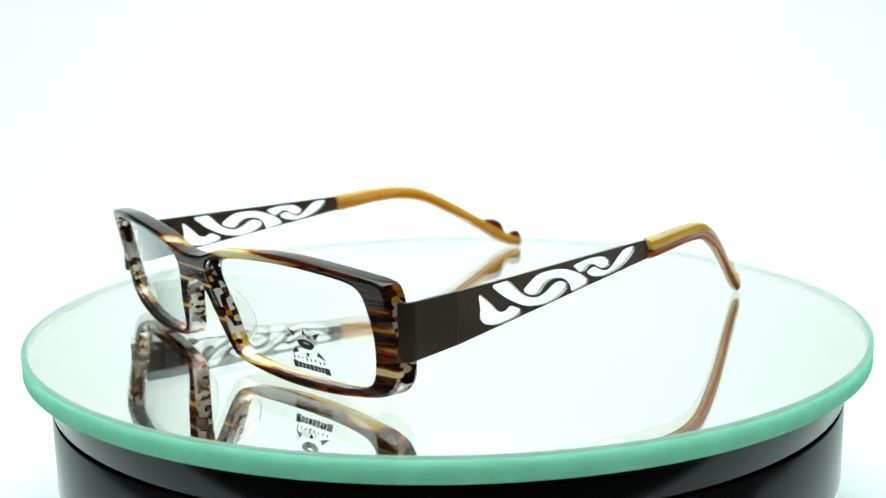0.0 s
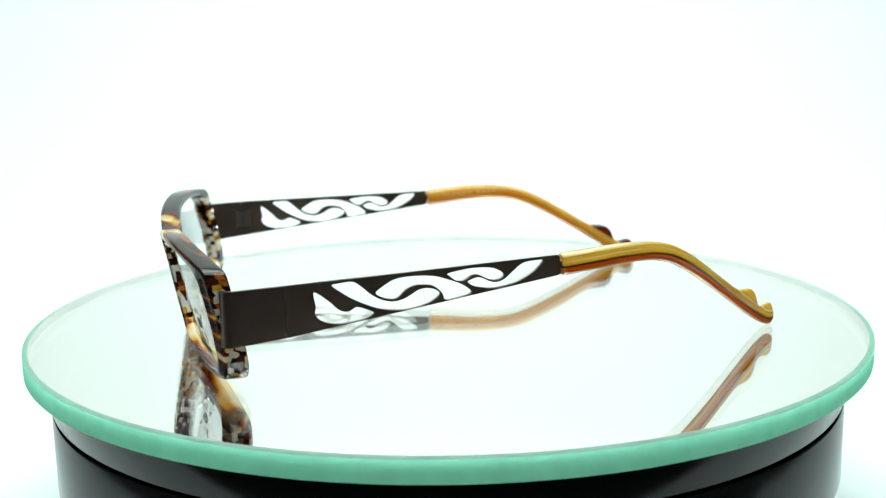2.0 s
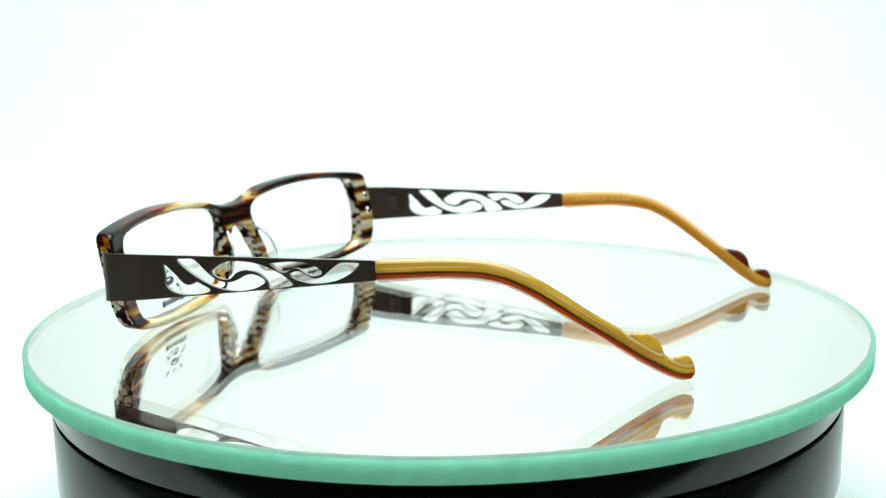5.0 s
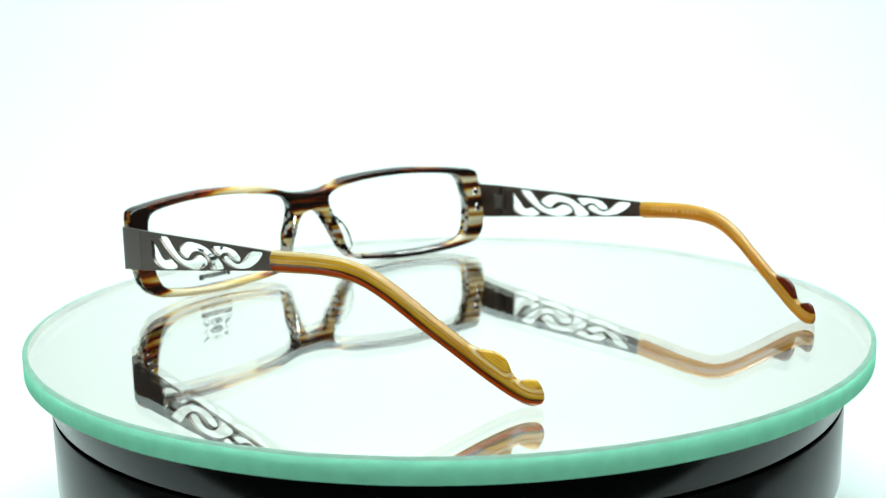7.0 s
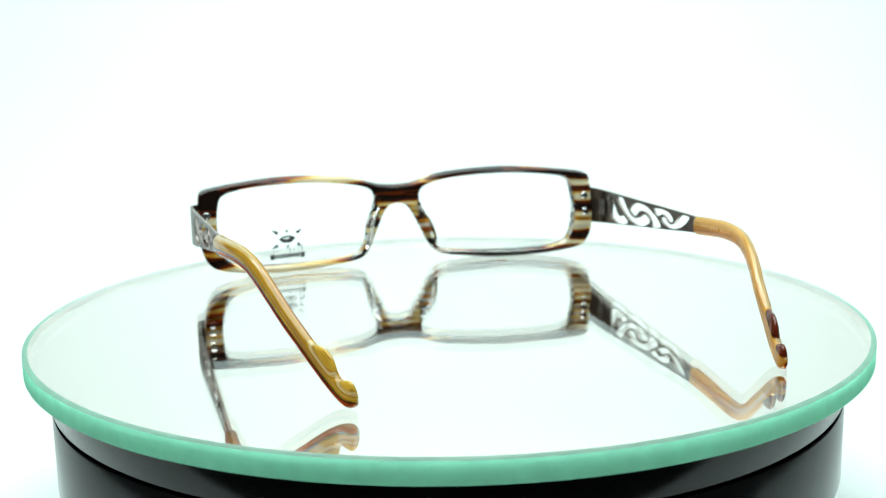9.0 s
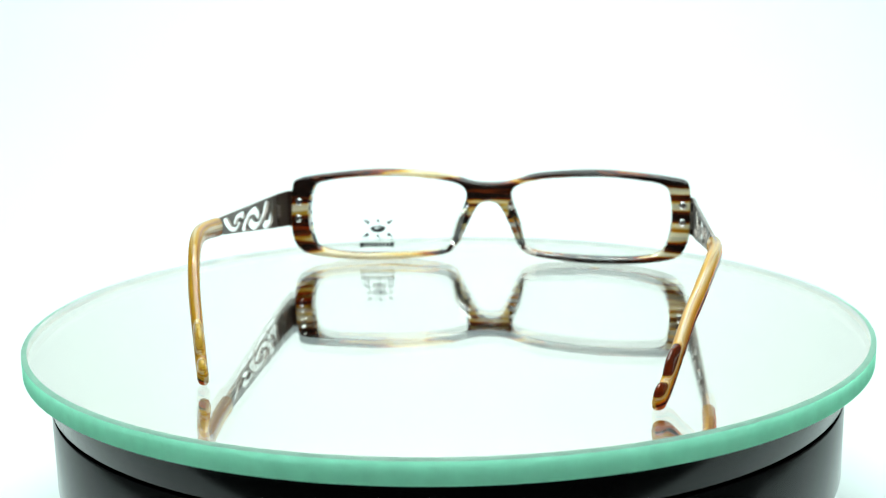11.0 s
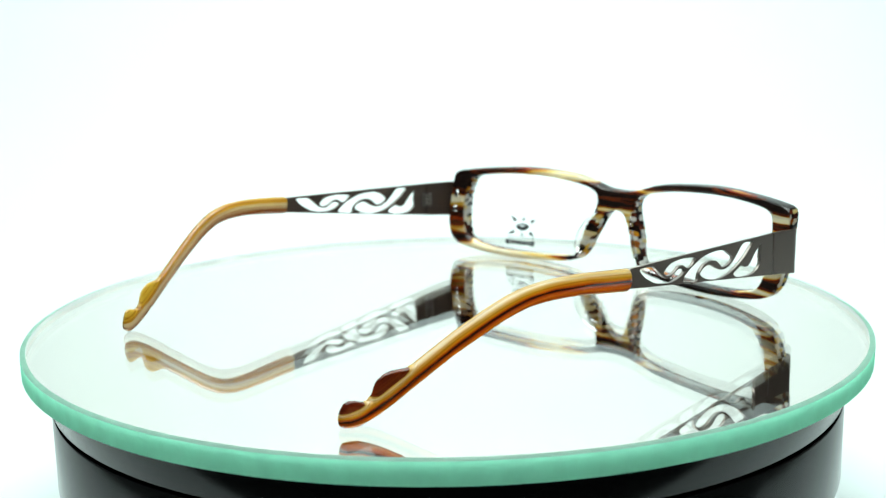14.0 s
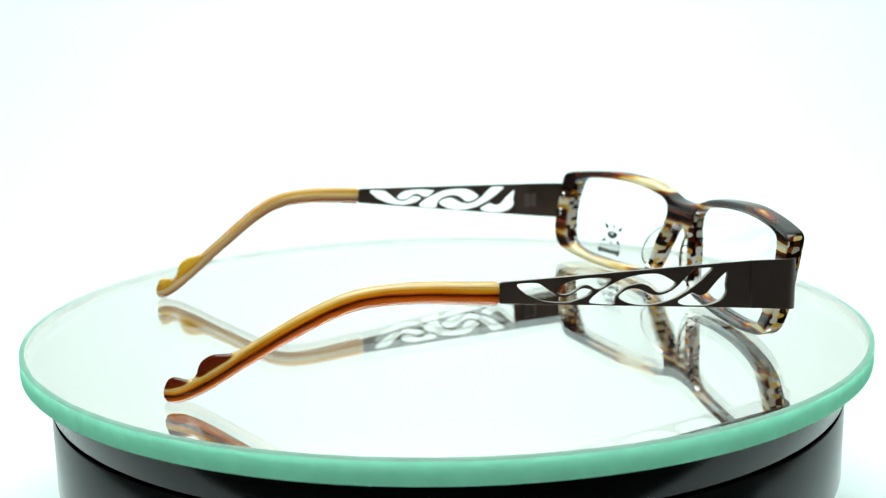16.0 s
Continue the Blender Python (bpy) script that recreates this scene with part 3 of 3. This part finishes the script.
# centre line of the ear piece: u, z; upper and lower half height; half width
TIP_LINE = {
    1: [(61.35, 23.75), (70, 24.5), (75, 24.85), (80, 24.9), (85, 24.55), (90, 23.35), (95, 20.95), (100, 17.8), (105, 14.4), (110.5, 10.7), (116, 6.9), (121, 3.75), (124.4, 2.15), (127.4, 1.6)],
    -1: [(61.35, 23.6), (70.9, 24.75), (75.9, 25.3), (80.9, 25.55), (85.9, 25.5), (90.9, 24.85), (95.9, 23.2), (100.9, 20.8), (105.9, 18.0), (110.9, 15.1), (116.9, 11.5), (121.9, 8.55), (126.0, 6.8), (129.7, 6.2)]}
# side: in-turn and pitch of the arm, how far and how late the ear piece curves in, height, place of the hinge
SIDES = {1: (3.6, 0.0, 20.0, 1.7, 0.0, 67.3, -50.0), -1: (-1.5, -1.7, 17.3, 2.4, -1.3, 66.3, -50.9)}


# height of the two rounded knobs on the back of the ear piece, by the way left to its end
KNOBS = [(19.0, 1.7), (16.8, 2.15), (15.3, 3.05), (13.9, 3.9), (12.4, 4.25), (10.8, 4.1), (9.5, 3.4), (8.4, 2.4), (7.1, 1.75), (6.0, 2.1), (4.7, 3.15), (3.3, 3.75), (1.7, 3.65), (0.0, 3.0)]


def knob_height(left):
    for (a, h), (b, k) in zip(KNOBS, KNOBS[1:]):
        if left >= b:
            return k + (h - k) * (left - b) / (a - b)
    return KNOBS[-1][1]


def build_temple(glasses, s):
    inward, pitch, curve, late, lift, x_hinge, y_hinge = SIDES[s]
    turn = Matrix.Rotation(radians(inward), 4, "Z") @ Matrix.Rotation(radians(pitch), 4, "X")

    def place(x, u, z):
        """From arm space (x outwards from the sheet, u back from the seam, z up) to the eyeglasses."""
        q = turn @ Vector((x, u, z - 18))
        return Vector((s * (x_hinge + q.x) + MID, y_hinge + q.y, q.z + 18 + lift)) * MM

    def bend_in(u):
        """How far the ear piece lies inside the plane of the arm."""
        w = max(0, (u - 61) / 63)
        return curve * min(w, 0.71) ** late + max(w - 0.71, 0) * (19.0 if s < 0 else 29.0) - math.tan(radians(inward)) * (u - 61)

    # end piece: a sheet that wraps round the corner of the front
    bm = plate([[Vector((-15.2, 11.1)), Vector((-0.03, 12.9)), Vector((-0.03, 23.9)), Vector((-15.2, 23.3))]], 0.9, 0.12, 1)
    bmesh.ops.subdivide_edges(bm, edges=[e for e in bm.edges if abs(e.verts[0].co.x - e.verts[1].co.x) > 5], cuts=24, use_grid_fill=True)
    for v in bm.verts:
        u, z, d = v.co.x, v.co.y, v.co.z
        r = 2.6
        k = -10.2 - u
        if k > 0:
            a = min(k / r, 1.45)
            e = max(k - 1.45 * r, 0)
            x = -r + (r + d) * math.cos(a) - e * math.sin(a)
            u = -10.2 - (r + d) * math.sin(a) - e * math.cos(a)
        else:
            x = d
        v.co = Vector((s * (x_hinge + x) + MID, y_hinge + u, z + lift)) * MM
    bmesh.ops.recalc_face_normals(bm, faces=bm.faces)
    end = part("end_piece", bm, METAL, glasses, "dark brown metal end piece wrapped round the corner", smooth=30)
    bm = box(s * (x_hinge - 0.85) + MID, s * (x_hinge - 0.4) + MID, y_hinge - 1.8, y_hinge + 2.4, 16.0 + lift, 20.6 + lift, 0.35)
    for z in (16.9, 18.3, 19.7):
        knuckle = box(s * (x_hinge - 1.15) + MID, s * (x_hinge - 0.7) + MID, y_hinge - 1.2, y_hinge + 1.8, z - 0.5 + lift, z + 0.5 + lift, 0.12)
        scrap = bpy.data.meshes.new("knuckle")
        knuckle.to_mesh(scrap)
        bm.from_mesh(scrap)
        knuckle.free()
        bpy.data.meshes.remove(scrap)
    bmesh.ops.scale(bm, vec=(MM, MM, MM), verts=bm.verts)
    bmesh.ops.recalc_face_normals(bm, faces=bm.faces)
    part("hinge", bm, HINGE, end, "small brown hinge block", smooth=30)
    # strip added behind the seam so no bright line shows through
    bm = box(s * (x_hinge - 0.90) + MID, s * (x_hinge - 0.48) + MID, y_hinge - 0.7, y_hinge + 0.7, 13.6 + lift, 23.3 + lift, 0.1)
    bmesh.ops.scale(bm, vec=(MM, MM, MM), verts=bm.verts)
    part("seam_blocker", bm, METAL, end, "added thin brown strip that blocks light at the seam", smooth=30)
    # arm with its scroll openings
    arm_loop = [Vector(p) for p in ((0.02, 12.9), (60.7, 21.38), (61.1, 21.8), (61.05, 23.0), (62.6, 23.1), (62.5, 24.5), (60.95, 24.4), (60.85, 25.5), (60.4, 25.97), (0.02, 23.9))]
    cuts = [spline(c, 6) for c in (CUT_1, CUT_2, CUT_3, CUT_4, CUT_5)]
    bm = plate([arm_loop] + cuts, 0.9, 0.10, 1)
    bm.normal_update()
    # all faces but the flat sides and the seam end get the painted edge highlight
    for f in bm.faces:
        f.material_index = 0 if abs(f.normal.z) > 0.8 or f.calc_center_median().x < 0.2 else 1
    for v in bm.verts:
        v.co = place(v.co.z, v.co.x, v.co.y)
    bmesh.ops.recalc_face_normals(bm, faces=bm.faces)
    arm = part("temple_arm", bm, METAL, glasses, "dark brown metal arm with cut-out scrolls")
    arm.data.materials.append(CUT_EDGE_SHEEN)
    # ear piece
    line = spline(TIP_LINE[s], 14, False)
    bm = bmesh.new()
    lay = bm.verts.layers.float_vector.new("grain")
    n, rings, length = 24, [], 0.0
    whole = sum((b - a).length for a, b in zip(line, line[1:]))
    for i, p in enumerate(line):
        t = (line[min(i + 1, len(line) - 1)] - line[max(i - 1, 0)]).normalized()
        if i:
            length += (p - line[i - 1]).length
        nrm = Vector((-t.y, t.x))
        f = length / whole
        left = whole - length
        low = 2.6 - 0.8 * min(1, f * 1.5)
        up = 2.55 - 0.75 * min(1, f * 1.5)
        knob = 0.0
        if left < KNOBS[0][0]:
            rise = knob_height(left)
            knob = min(1, max(0, (rise - up) / 0.8))
            up = max(up, rise)
        wide = 1.72 - 0.36 * f
        end_cap = 1.0
        if length < 0.35:
            end_cap = 0.90 + 0.10 * length / 0.35
        if left < 2.4:
            end_cap = math.sqrt(max(0.01, 1 - (1 - max(left, 0) / 2.4) ** 2))
        ring = []
        for k in range(n):
            a = 2 * math.pi * k / n
            ca, sa = math.cos(a), math.sin(a)
            sx = math.copysign(abs(ca) ** 0.8, ca) * wide * end_cap
            h = math.copysign(abs(sa) ** 0.8, sa)
            h *= (up if h > 0 else low) * end_cap
            sx *= 1 - 0.3 * knob * max(0, h / up)
            u, z = p.x + nrm.x * h, p.y + nrm.y * h
            v = bm.verts.new(place(sx - bend_in(u), u, z))
            v[lay] = Vector((length, sx, h + 1.3 * knob * min(1, max(0, (h - 0.9) / 1.1)))) * MM
            ring.append(v)
        rings.append(ring)
    for a, b in zip(rings, rings[1:]):
        for k in range(n):
            bm.faces.new((a[k], a[(k + 1) % n], b[(k + 1) % n], b[k]))
    bm.faces.new(rings[0])
    bm.faces.new(rings[-1])
    bmesh.ops.recalc_face_normals(bm, faces=bm.faces)
    tip = part("temple_tip", bm, TIPS[s], glasses, "gold and red-brown striped acetate ear piece" if s > 0 else "orange, dark red and gold striped acetate ear piece", smooth=50)
    if s < 0:
        spots = []
        for k in range(10):
            u0 = 66.0 + 1.75 * k + (1.2 if k > 5 else 0)
            z0 = 23.9 + (u0 - 61) * 0.075
            spots.append([place(-1.70 - bend_in(u), u, z) for u, z in ((u0, z0), (u0 + 1.2, z0 + 0.09), (u0 + 1.2, z0 + 1.09), (u0, z0 + 1.0))])
        print_bars(tip, spots)


def print_bars(tip, spots):
    """Small pale bars of worn print along the inner side of the ear piece."""
    for a, b, c, d in spots:
        bm = bmesh.new()
        bm.faces.new([bm.verts.new(p) for p in (a, b, c, d)])
        n = (b - a).cross(d - a).normalized() * 0.00004
        ext = bmesh.ops.extrude_face_region(bm, geom=bm.faces[:])
        bmesh.ops.translate(bm, verts=[v for v in ext["geom"] if isinstance(v, bmesh.types.BMVert)], vec=n)
        bmesh.ops.recalc_face_normals(bm, faces=bm.faces)
        part("print_bar", bm, PALE_INK, tip)


def build_eyeglasses():
    glasses = tagged(new("eyeglasses"), "streaked brown acetate eyeglasses with scrolled metal arms on glass disc", "eyeglasses")
    build_front(glasses)
    for s in (1, -1):
        build_temple(glasses, s)
    return glasses


build_place()
PLATTER, DISC = build_turntable()
GLASSES = build_eyeglasses()


def motions():
    """Platter, glass disc and eyeglasses turn together, clockwise from above."""
    for thing, x0, first in ((GLASSES, 0.0003, -51.25), (DISC, 0.0, 0.0), (PLATTER, 0.0, 0.0)):
        walk(thing, [(t, pose(x0, 0, 0, 0, 0, first - 12.615 * t)) for t in range(0, 17)])


motions()
